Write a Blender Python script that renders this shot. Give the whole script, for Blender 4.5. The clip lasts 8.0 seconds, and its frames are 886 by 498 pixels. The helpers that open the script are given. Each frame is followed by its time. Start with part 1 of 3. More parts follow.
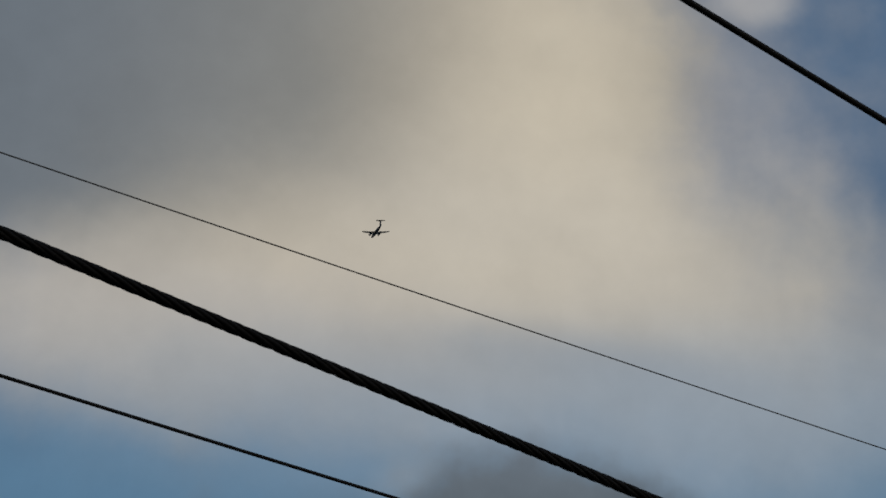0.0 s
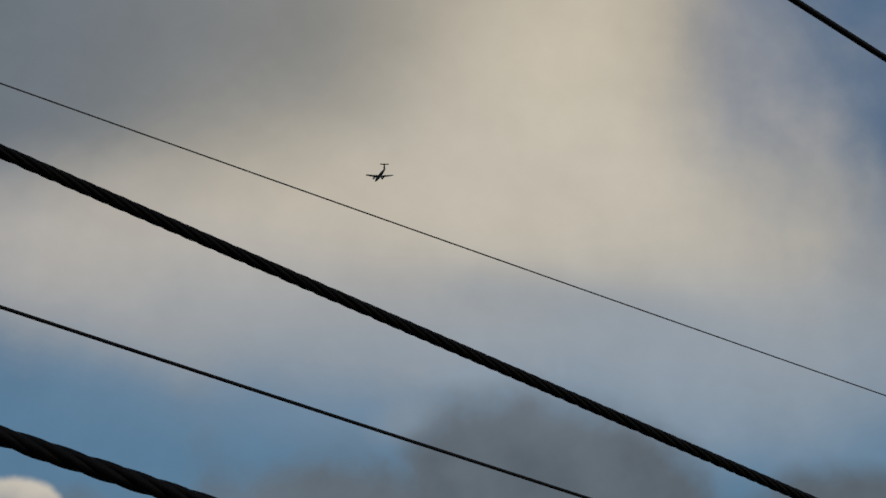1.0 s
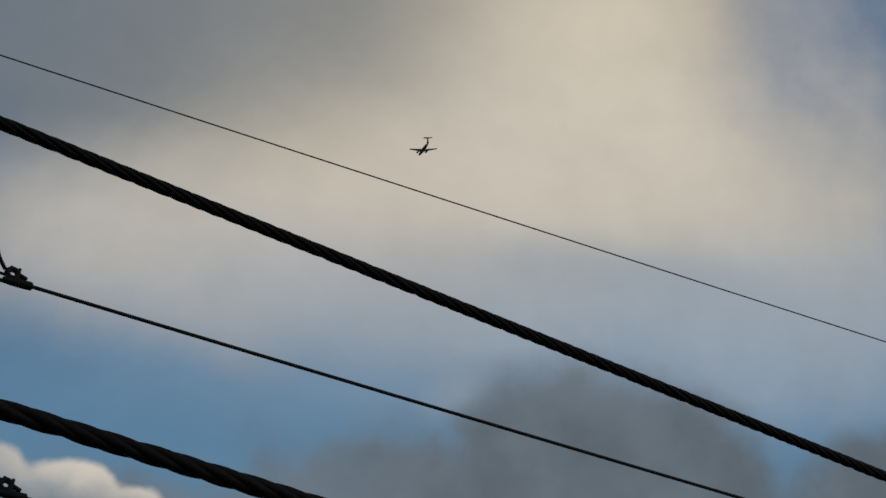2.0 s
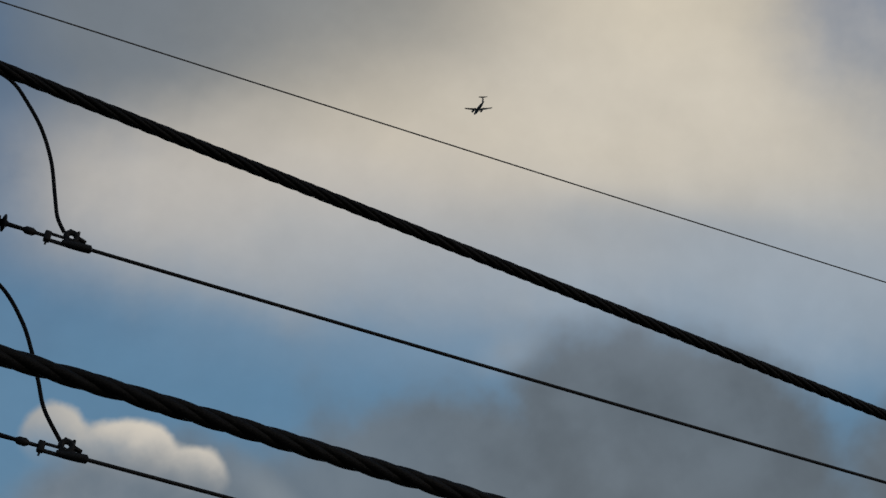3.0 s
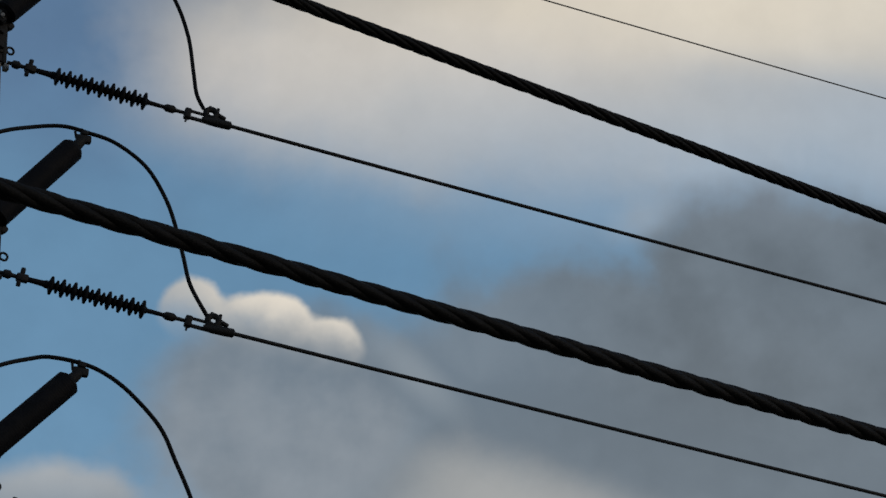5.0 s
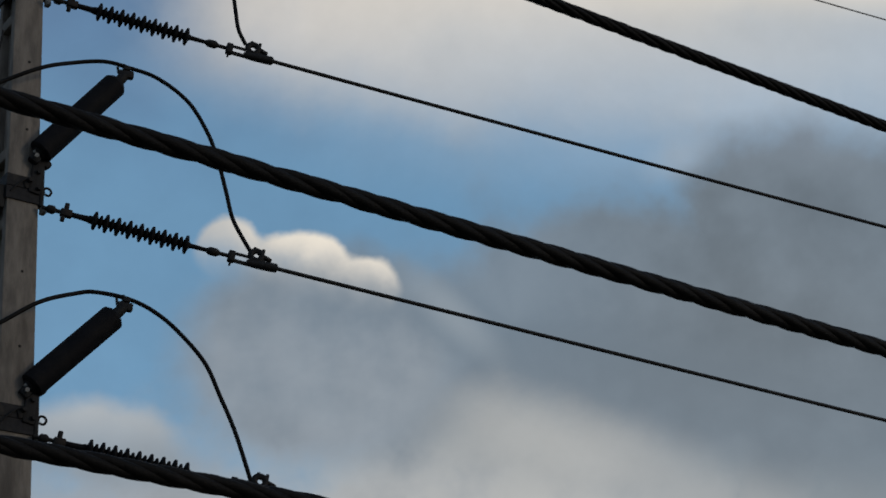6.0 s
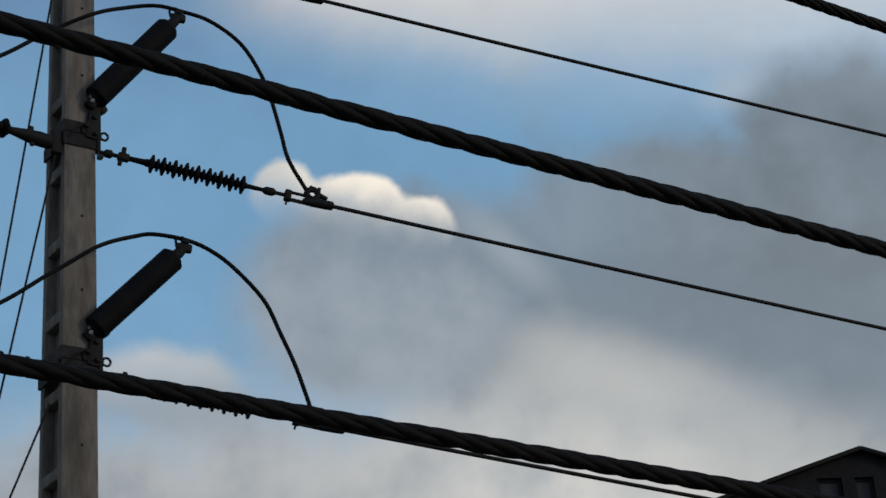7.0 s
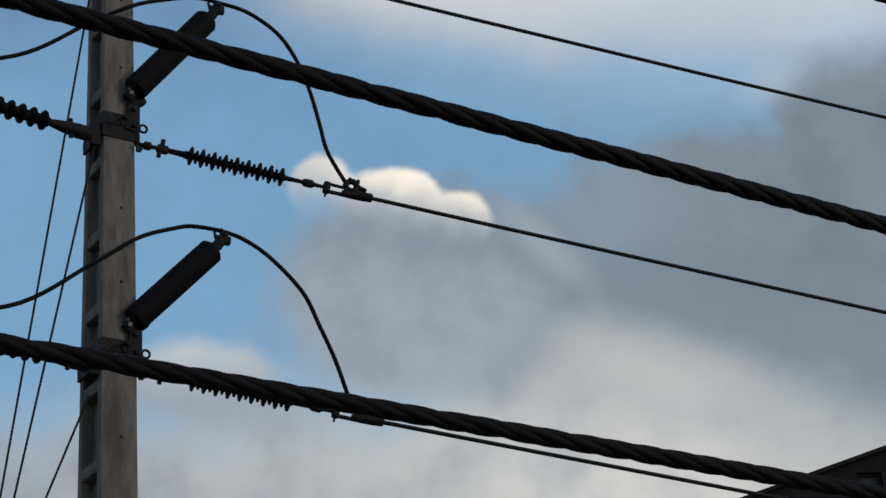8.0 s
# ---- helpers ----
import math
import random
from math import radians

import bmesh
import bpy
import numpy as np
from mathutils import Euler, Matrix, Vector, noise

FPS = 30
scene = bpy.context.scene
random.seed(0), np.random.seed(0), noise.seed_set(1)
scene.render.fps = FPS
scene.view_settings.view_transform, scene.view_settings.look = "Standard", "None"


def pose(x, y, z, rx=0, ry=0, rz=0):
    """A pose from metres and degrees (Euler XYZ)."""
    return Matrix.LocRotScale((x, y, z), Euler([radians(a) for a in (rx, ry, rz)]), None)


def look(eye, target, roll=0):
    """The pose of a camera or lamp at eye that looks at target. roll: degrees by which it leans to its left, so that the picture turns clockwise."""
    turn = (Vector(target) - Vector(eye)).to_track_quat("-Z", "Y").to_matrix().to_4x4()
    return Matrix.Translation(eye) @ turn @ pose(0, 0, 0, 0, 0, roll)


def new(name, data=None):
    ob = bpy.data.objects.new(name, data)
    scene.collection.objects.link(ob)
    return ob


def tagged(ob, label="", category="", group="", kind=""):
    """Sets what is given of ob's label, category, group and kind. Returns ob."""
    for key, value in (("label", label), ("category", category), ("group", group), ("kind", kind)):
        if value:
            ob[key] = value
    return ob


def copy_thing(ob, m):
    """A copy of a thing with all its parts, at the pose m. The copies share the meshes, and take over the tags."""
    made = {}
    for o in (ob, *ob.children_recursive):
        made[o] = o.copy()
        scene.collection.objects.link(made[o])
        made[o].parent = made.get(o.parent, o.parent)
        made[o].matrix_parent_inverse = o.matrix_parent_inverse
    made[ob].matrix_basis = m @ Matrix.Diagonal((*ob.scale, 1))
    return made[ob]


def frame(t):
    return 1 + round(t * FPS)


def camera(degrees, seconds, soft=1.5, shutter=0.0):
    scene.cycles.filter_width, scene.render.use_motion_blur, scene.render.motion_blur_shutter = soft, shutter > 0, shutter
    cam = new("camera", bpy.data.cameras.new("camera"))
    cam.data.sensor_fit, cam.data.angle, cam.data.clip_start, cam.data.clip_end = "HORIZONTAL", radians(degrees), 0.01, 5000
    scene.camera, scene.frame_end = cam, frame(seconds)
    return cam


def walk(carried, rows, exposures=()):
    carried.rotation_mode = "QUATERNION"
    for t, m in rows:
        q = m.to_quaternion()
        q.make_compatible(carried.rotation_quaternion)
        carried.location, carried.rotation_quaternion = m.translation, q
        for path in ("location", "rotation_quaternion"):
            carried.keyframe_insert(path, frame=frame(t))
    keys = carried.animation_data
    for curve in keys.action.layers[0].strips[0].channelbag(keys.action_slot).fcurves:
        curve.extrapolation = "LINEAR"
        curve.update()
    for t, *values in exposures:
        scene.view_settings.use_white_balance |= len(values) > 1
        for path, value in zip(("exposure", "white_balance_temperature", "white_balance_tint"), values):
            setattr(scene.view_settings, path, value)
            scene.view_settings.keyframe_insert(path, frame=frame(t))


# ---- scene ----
cam = camera(24.0, 8.0, shutter=0.25)
PATH = [
    (0, (0.107, 0.031, 4.301), (1.885, 8.107, 9.923), -5.85),
    (0.5, (0.101, 0.048, 4.283), (1.808, 8.226, 9.778), -5.31),
    (1, (0.101, 0.058, 4.273), (1.871, 8.285, 9.676), -4.89),
    (1.5, (0.109, 0.068, 4.275), (1.755, 8.389, 9.570), -5.14),
    (2, (0.107, 0.055, 4.284), (1.662, 8.386, 9.594), -5.52),
    (2.2, (0.098, 0.043, 4.279), (1.518, 8.481, 9.454), -5.15),
    (3.3, (0.108, 0.001, 4.273), (1.338, 8.484, 9.424), -4.88),
    (3.5, (0.112, -0.007, 4.282), (1.228, 8.539, 9.353), -4.92),
    (4, (0.098, -0.002, 4.283), (0.776, 8.665, 9.225), -4.03),
    (4.5, (0.070, -0.011, 4.270), (0.667, 8.742, 9.069), -3.75),
    (4.7, (0.058, 0.005, 4.279), (0.713, 8.793, 9.005), -3.91),
    (5.8, (0.019, 0.014, 4.267), (0.609, 8.928, 8.761), -3.61),
    (6, (0.005, 0.030, 4.258), (0.475, 8.992, 8.669), -3.42),
    (6.5, (0.001, 0.003, 4.243), (0.392, 9.006, 8.577), -3.51),
    (7, (0.001, -0.041, 4.195), (0.191, 9.051, 8.354), -4.22),
    (7.5, (-0.008, -0.030, 4.201), (0.064, 9.054, 8.381), -4.20),
    (8, (-0.012, 0.004, 4.199), (-0.002, 9.104, 8.346), -3.76),
]
walk(cam, [(t, look(eye, target, roll)) for t, eye, target, roll in PATH],
     exposures=[(0, -0.14), (2, 0.01), (4, 0.18), (4.5, 0.26), (6, 0.46), (6.5, 0.59), (7.5, 0.72), (8, 0.74)])

# ---- sky and sun ----
SUN_UP, SUN_TURN = radians(14), radians(112)
sun = new("sun", bpy.data.lights.new("sun", "SUN"))
sun.data.energy, sun.data.angle, sun.data.color = 0.42, radians(12), (1.0, 0.85, 0.68)
sun_way = Vector((math.sin(SUN_TURN) * math.cos(SUN_UP), math.cos(SUN_TURN) * math.cos(SUN_UP), math.sin(SUN_UP)))
sun.matrix_world = look(sun_way * 100, (0, 0, 0))

world = bpy.data.worlds.new("sky")
scene.world = world
world.use_nodes = True
wt = world.node_tree
wt.nodes.clear()


def lin(r, g, b):
    """Linear colour from 8-bit sRGB."""
    return tuple((c / 255 / 12.92) if c < 10.3 else ((c / 255 + 0.055) / 1.055) ** 2.4 for c in (r, g, b)) + (1.0,)


def wire(tree, node, slot, value):
    if isinstance(value, bpy.types.NodeSocket):
        tree.links.new(value, node.inputs[slot])
    else:
        node.inputs[slot].default_value = value


def calc(op, a, b=0.0, c=0.0, tree=wt):
    n = tree.nodes.new("ShaderNodeMath")
    n.operation = op
    wire(tree, n, 0, a), wire(tree, n, 1, b), wire(tree, n, 2, c)
    return n.outputs[0]


def smooth(x, lo, hi, tree=wt):
    n = tree.nodes.new("ShaderNodeMapRange")
    n.interpolation_type = "SMOOTHSTEP"
    wire(tree, n, "Value", x), wire(tree, n, "From Min", lo), wire(tree, n, "From Max", hi)
    return n.outputs[0]


def blend(f, a, b, tree=wt):
    n = tree.nodes.new("ShaderNodeMix")
    n.data_type = "RGBA"
    wire(tree, n, 0, f), wire(tree, n, 6, a), wire(tree, n, 7, b)
    return n.outputs[2]


def dot(v, way):
    n = wt.nodes.new("ShaderNodeVectorMath")
    n.operation = "DOT_PRODUCT"
    wire(wt, n, 0, v), wire(wt, n, 1, way)
    return n.outputs["Value"]


def clouds(vector, scale, detail=4.0, rough=0.5, tree=wt):
    n = tree.nodes.new("ShaderNodeTexNoise")
    wire(tree, n, "Vector", vector)
    n.inputs["Scale"].default_value, n.inputs["Detail"].default_value, n.inputs["Roughness"].default_value = scale, detail, rough
    return calc("SUBTRACT", n.outputs[0], 0.5, tree=tree)


way = wt.nodes.new("ShaderNodeTexCoord").outputs["Generated"]
# a flat chart of the sky round one bearing: u to the right, v downwards, 1.0 = 15.2 degrees
ahead = calc("MAXIMUM", dot(way, (0.07962, 0.91007, 0.40674)), 0.05)
U = calc("MULTIPLY", calc("DIVIDE", dot(way, (0.99654, -0.06297, -0.05418)), ahead), 3.688)
V = calc("MULTIPLY", calc("DIVIDE", dot(way, (0.02369, -0.40964, 0.91194)), ahead), -3.688)
chart = wt.nodes.new("ShaderNodeCombineXYZ")
wire(wt, chart, 0, U), wire(wt, chart, 1, V)
chart = chart.outputs[0]
billow = clouds(chart, 2.2, 5.0, 0.55)
wisp = clouds(chart, 6.0, 4.0, 0.55)
broad = clouds(chart, 0.9, 3.0, 0.5)
curl = clouds(chart, 19.0, 3.5, 0.5)


def puff(cu, cv, ru, rv, soft=0.5, rag=0.6, lean=0.0, fine=0.0):
    """A cloud's cover: 1 inside an ellipse of the chart, 0 outside, with a ragged edge."""
    du = calc("SUBTRACT", U, cu)
    dv = calc("SUBTRACT", calc("SUBTRACT", V, cv), calc("MULTIPLY", du, lean))
    d = calc("SQRT", calc("ADD", calc("POWER", calc("ABSOLUTE", calc("DIVIDE", du, ru)), 2.0), calc("POWER", calc("ABSOLUTE", calc("DIVIDE", dv, rv)), 2.0)))
    d = calc("ADD", d, calc("ADD", calc("MULTIPLY", billow, rag), calc("MULTIPLY", wisp, rag * 0.35 + fine)))
    return smooth(d, 1 + soft, 1 - soft)


sky = wt.nodes.new("ShaderNodeTexSky")
sky.sky_type, sky.sun_disc, sky.sun_elevation, sky.sun_rotation = "NISHITA", False, SUN_UP, SUN_TURN
sky.air_density, sky.dust_density, sky.ozone_density = 1.0, 0.3, 1.0
SKY_STRENGTH = 0.10
clear = wt.nodes.new("ShaderNodeVectorMath")
clear.operation = "SCALE"
wire(wt, clear, 0, sky.outputs[0])
clear.inputs["Scale"].default_value = SKY_STRENGTH
# thin high haze lies over the clear sky
tone = blend(0.70, clear.outputs[0], blend(smooth(calc("ADD", V, calc("MULTIPLY", billow, 0.4)), -0.65, -0.25), (0.080, 0.147, 0.250, 1), (0.103, 0.221, 0.345, 1)))
# broken cloud all round, beyond the chart's middle
rest = smooth(clouds(way, 2.6, 5.0, 0.55), -0.08, 0.12)
apart = smooth(calc("SQRT", calc("ADD", calc("POWER", calc("ABSOLUTE", U), 2.0), calc("POWER", calc("ABSOLUTE", calc("ADD", V, 0.35)), 2.0))), 1.4, 2.2)
tone = blend(calc("MULTIPLY", calc("MULTIPLY", rest, apart), 0.8), tone, lin(140, 145, 150))
# high veil: grey at its far end, cream where the low sun reaches it
veil = puff(0.10, -1.02, 0.98, 0.56, 0.34, 0.75, 0.05, 0.12)
edge = smooth(calc("ADD", U, calc("MULTIPLY", calc("ADD", billow, wisp), 0.25)), -0.74, -0.46)
veil = calc("MULTIPLY", veil, edge)
cream = calc("MAXIMUM", puff(0.56, -0.90, 0.27, 0.50, 0.85, 0.45, 0.0), puff(0.20, -0.62, 0.56, 0.17, 0.80, 0.5, -0.12))
glow = puff(0.58, -0.86, 0.17, 0.50, 0.95, 0.35, 0.0)
veil_tone = blend(smooth(calc("ADD", U, calc("MULTIPLY", V, 0.25)), -0.75, 0.10), lin(110, 118, 126), lin(142, 140, 134))
veil_tone = blend(calc("MULTIPLY", cream, 0.95), veil_tone, blend(smooth(calc("ADD", billow, broad), -0.3, 0.3), lin(180, 173, 159), lin(198, 187, 168)))
veil_tone = blend(calc("MULTIPLY", glow, 0.60), veil_tone, lin(210, 200, 180))
veil_tone = blend(calc("MULTIPLY", smooth(calc("ADD", U, calc("MULTIPLY", wisp, 0.2)), 0.70, 0.92), smooth(V, -0.66, -0.86)), veil_tone, lin(148, 150, 155))
tone = blend(calc("MULTIPLY", veil, 0.97), tone, veil_tone)
# pale haze under the veil and beyond it
tone = blend(calc("MULTIPLY", puff(0.66, -0.64, 0.56, 0.22, 0.8, 0.8, 0.10), 0.82), tone, lin(196, 189, 176))
tone = blend(calc("MULTIPLY", puff(-0.16, -0.54, 0.52, 0.135, 0.8, 0.9, 0.10), calc("MULTIPLY", edge, 0.80)), tone, lin(186, 181, 174))
tone = blend(calc("MULTIPLY", puff(0.34, -0.48, 0.55, 0.10, 0.9, 0.9, 0.03), 0.50), tone, lin(164, 166, 168))
tone = blend(calc("MULTIPLY", puff(0.95, -1.20, 0.08, 0.06, 0.6, 0.9, 0.0, 0.2), 0.6), tone, lin(182, 180, 178))
tone = blend(calc("MULTIPLY", puff(0.66, -0.50, 0.24, 0.05, 0.8, 0.9, 0.15, 0.3), 0.45), tone, lin(132, 143, 155))
tone = blend(calc("MULTIPLY", puff(0.92, -0.40, 0.40, 0.14, 0.8, 0.8, 0.05, 0.15), 0.65), tone, lin(148, 160, 172))
tone = blend(calc("MULTIPLY", puff(0.30, -0.37, 0.52, 0.13, 0.8, 0.9, 0.05, 0.15), 0.55), tone, lin(136, 152, 168))
# low bright bank, dull at its far end
tone = blend(puff(0.40, 0.24, 0.75, 0.36, 0.4, 0.6), tone, lin(104, 114, 122))
bank = puff(-0.45, 0.50, 1.05, 0.30, 0.45, 1.1, -0.02, 0.5)
relief = smooth(calc("ADD", wisp, calc("MULTIPLY", billow, 1.6)), -0.5, 0.4)
bank_tone = blend(smooth(U, -0.55, 0.0), blend(relief, lin(108, 117, 126), lin(146, 148, 149)), blend(relief, lin(130, 136, 141), lin(174, 172, 167)))
tone = blend(bank, tone, bank_tone)
tone = blend(calc("MULTIPLY", puff(-0.74, 0.20, 0.15, 0.075, 0.30, 0.9, 0.1, 0.35), 0.8), tone, blend(smooth(V, 0.13, 0.24), lin(154, 155, 155), lin(122, 130, 137)))
# grey body under the bright heap
body = puff(-0.34, 0.06, 0.26, 0.19, 0.22, 0.7, 0.0, 0.15)
tone = blend(calc("MULTIPLY", body, 0.94), tone, blend(smooth(calc("ADD", billow, calc("MULTIPLY", wisp, 0.6)), -0.25, 0.25), lin(98, 110, 121), lin(124, 131, 138)))
# dark heap: a steep tower with a shoulder on each side
heap = calc("MAXIMUM", puff(0.58, -0.13, 0.31, 0.215, 0.20, 0.45, 0.18, 0.45), puff(0.14, -0.04, 0.32, 0.185, 0.24, 0.7, -0.12, 0.45))
heap = calc("MAXIMUM", heap, puff(0.50, 0.04, 0.62, 0.25, 0.42, 0.8, 0.06, 0.5))
heap = calc("MAXIMUM", heap, puff(1.16, -0.08, 0.28, 0.15, 0.25, 0.6, 0.0, 0.35))
heap_tone = blend(smooth(calc("SUBTRACT", U, calc("MULTIPLY", V, 0.4)), -0.05, 0.45), lin(99, 112, 124), lin(89, 97, 104))
heap_tone = blend(smooth(V, -0.22, -0.37), heap_tone, lin(106, 115, 125))
heap_tone = blend(smooth(V, -0.10, 0.24), heap_tone, lin(98, 108, 117))
heap_tone = blend(calc("MULTIPLY", smooth(calc("ADD", billow, calc("MULTIPLY", wisp, 0.9)), -0.15, 0.3), 0.55), heap_tone, lin(108, 118, 127))
tone = blend(calc("MULTIPLY", heap, 0.95), tone, heap_tone)
# pale tufts beside the tower, brighter folds under it
tone = blend(calc("MULTIPLY", puff(0.300, -0.290, 0.050, 0.032, 0.9, 0.8, -0.3, 0.7), 0.35), tone, lin(150, 157, 164))
tone = blend(calc("MULTIPLY", puff(0.18, 0.23, 0.22, 0.05, 0.95, 1.2, 0.35, 1.2), 0.30), tone, lin(168, 168, 166))
tone = blend(calc("MULTIPLY", puff(0.03, 0.20, 0.14, 0.06, 0.95, 1.2, 0.2, 1.2), 0.28), tone, lin(178, 175, 169))
# bright heap with three round tops and a torn wisp
lump = calc("MULTIPLY_ADD", curl, 0.42, calc("MULTIPLY", wisp, 0.30))


def dome(cu, cv, r):
    du, dv = calc("SUBTRACT", U, cu), calc("SUBTRACT", V, cv)
    return calc("SUBTRACT", r, calc("SQRT", calc("ADD", calc("MULTIPLY", du, du), calc("MULTIPLY", dv, dv))))


rise = calc("SMOOTH_MAX", dome(-0.505, -0.136, 0.062), dome(-0.402, -0.098, 0.069), 0.03)
rise = calc("SMOOTH_MAX", rise, dome(-0.358, -0.098, 0.070), 0.02)
rise = calc("SMOOTH_MAX", rise, dome(-0.310, -0.058, 0.066), 0.02)
rise = calc("SMOOTH_MAX", rise, dome(-0.258, -0.066, 0.058), 0.02)
rise = calc("ADD", rise, calc("MULTIPLY", lump, 0.055))
tops = smooth(rise, -0.008, 0.010)
slant = calc("ADD", calc("SUBTRACT", V, calc("MULTIPLY", calc("ADD", U, 0.38), 0.22)), calc("MULTIPLY", calc("ADD", wisp, curl), 0.04))
fade = smooth(slant, -0.045, -0.150)
lit = calc("MULTIPLY", smooth(slant, -0.070, -0.185), smooth(U, -0.60, -0.36))
top_tone = blend(lit, lin(148, 151, 153), lin(206, 198, 185))
tone = blend(calc("MULTIPLY", tops, fade), tone, top_tone)
tone = blend(calc("MULTIPLY", puff(-0.11, -0.02, 0.06, 0.035, 0.95, 0.9, 0.8, 0.8), 0.32), tone, lin(150, 157, 162))
# fine mottling in the cloud
mottle = calc("ADD", calc("MULTIPLY", clouds(chart, 9.0, 6.0, 0.6), 0.16), calc("MULTIPLY", clouds(chart, 3.2, 5.0, 0.6), 0.22))
shade = wt.nodes.new("ShaderNodeVectorMath")
shade.operation = "SCALE"
wire(wt, shade, 0, tone)
wire(wt, shade, "Scale", calc("ADD", mottle, 1.02))
tone = shade.outputs[0]
back = wt.nodes.new("ShaderNodeBackground")
wire(wt, back, "Color", tone)
wt.links.new(back.outputs[0], wt.nodes.new("ShaderNodeOutputWorld").inputs[0])


# ---- materials ----
def material(name, dark, light, rough=0.7, metal=0.0, scale=8.0, bump=0.3, stain=None, stain_scale=1.3, stretch=(1, 1, 1), gloss=0.25):
    """Grain between two colours, larger stains, fine relief."""
    m = bpy.data.materials.new(name)
    m.use_nodes = True
    t = m.node_tree
    b = t.nodes["Principled BSDF"]
    co = t.nodes.new("ShaderNodeTexCoord").outputs["Object"]
    mp = t.nodes.new("ShaderNodeMapping")
    mp.inputs["Scale"].default_value = stretch
    t.links.new(co, mp.inputs[0])
    co = mp.outputs[0]
    grain = calc("ADD", clouds(co, scale, 6.0, 0.65, t), 0.5, tree=t)
    tint = blend(smooth(grain, 0.3, 0.7, t), (*dark, 1), (*light, 1), t)
    if stain:
        tint = blend(calc("MULTIPLY", smooth(clouds(co, stain_scale, 4.0, 0.6, t), 0.02, 0.2, t), 0.65, tree=t), tint, (*stain, 1), t)
    wire(t, b, "Base Color", tint)
    rmap = calc("MULTIPLY_ADD", grain, 0.25, rough - 0.12, tree=t)
    wire(t, b, "Roughness", rmap)
    b.inputs["Specular IOR Level"].default_value = gloss
    b.inputs["Metallic"].default_value = metal
    bp = t.nodes.new("ShaderNodeBump")
    bp.inputs["Strength"].default_value, bp.inputs["Distance"].default_value = bump, 0.01
    wire(t, bp, "Height", calc("ADD", clouds(co, scale * 5, 4.0, 0.6, t), grain, tree=t))
    wire(t, b, "Normal", bp.outputs[0])
    return m


CONCRETE = material("weathered_concrete", (0.104, 0.092, 0.081), (0.195, 0.173, 0.150), 0.9, 0, 14, 0.5, (0.052, 0.044, 0.037), 2.6, (1, 1, 0.25))
RUBBER = material("black_cable_sheath", (0.0042, 0.0041, 0.0043), (0.0092, 0.0083, 0.0082), 0.6, 0, 30, 0.3, (0.014, 0.0128, 0.0125), 5, gloss=0.10)
POLYMER = material("dark_insulator_polymer", (0.0030, 0.0032, 0.0044), (0.006, 0.006, 0.0078), 0.65, 0, 25, 0.15, (0.010, 0.009, 0.0095), 6, gloss=0.10)
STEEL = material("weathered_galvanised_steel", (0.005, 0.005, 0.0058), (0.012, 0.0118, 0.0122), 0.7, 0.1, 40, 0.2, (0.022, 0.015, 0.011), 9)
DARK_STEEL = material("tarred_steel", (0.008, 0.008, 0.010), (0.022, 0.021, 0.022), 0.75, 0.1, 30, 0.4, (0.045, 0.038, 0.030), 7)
PALE_STEEL = material("bright_galvanised_steel", (0.14, 0.135, 0.125), (0.26, 0.25, 0.235), 0.6, 0.4, 40, 0.2)
ALUMINIUM = material("dulled_aluminium_strand", (0.006, 0.006, 0.0065), (0.013, 0.013, 0.0135), 0.65, 0.2, 60, 0.2)
THIN_WIRE = material("grey_steel_wire", (0.06, 0.057, 0.054), (0.11, 0.105, 0.10), 0.6, 0.3, 60, 0.2)
HULL = material("grey_aircraft_paint", (0.05, 0.052, 0.056), (0.08, 0.082, 0.086), 0.4, 0, 2, 0.05)
DARK_WALL = material("dark_stained_wall", (0.009, 0.009, 0.010), (0.018, 0.018, 0.020), 0.85, 0, 5, 0.4, (0.005, 0.005, 0.005), 1.5)
ROOFING = material("dark_roof_sheet", (0.005, 0.005, 0.005), (0.010, 0.0095, 0.009), 0.8, 0.0, 6, 0.3, (0.025, 0.016, 0.012), 1.0)
# light thrown back by the panes is put into this grey
PANE = material("sheen_grey_glass", (0.020, 0.021, 0.024), (0.038, 0.040, 0.045), 0.5, 0, 3, 0.02)
SOIL = material("dry_ground", (0.10, 0.085, 0.06), (0.17, 0.15, 0.11), 0.95, 0, 0.8, 0.6, (0.06, 0.075, 0.035), 0.05)


# ---- building helpers ----
def thing(name, m, label, category, group="", kind=""):
    ob = new(name)
    ob.matrix_world = m
    ob.empty_display_size = 0.2
    return tagged(ob, label, category, group, kind)


def part(name, bm, mat, parent=None, label="", flat=False):
    me = bpy.data.meshes.new(name)
    bm.to_mesh(me)
    bm.free()
    me.materials.append(mat)
    if not flat:
        me.polygons.foreach_set("use_smooth", [True] * len(me.polygons))
        me.set_sharp_from_angle(angle=radians(38))
    ob = new(name, me)
    ob.parent = parent
    return tagged(ob, label)


def again(ob, parent, m):
    """One more piece on the mesh of ob."""
    c = new(ob.name.split(".")[0], ob.data)
    c.parent, c.matrix_basis = parent, m
    return c


def block(bm, centre, size, bevel=0.0, turn=None):
    made = bmesh.ops.create_cube(bm, size=1.0)["verts"]
    m = Matrix.Translation(centre) @ (turn or Matrix.Identity(4)) @ Matrix.Diagonal((*size, 1))
    bmesh.ops.transform(bm, matrix=m, verts=made)
    if bevel:
        edges = list({e for v in made for e in v.link_edges})
        bmesh.ops.bevel(bm, geom=edges, offset=bevel, segments=2, profile=0.5, affect="EDGES")


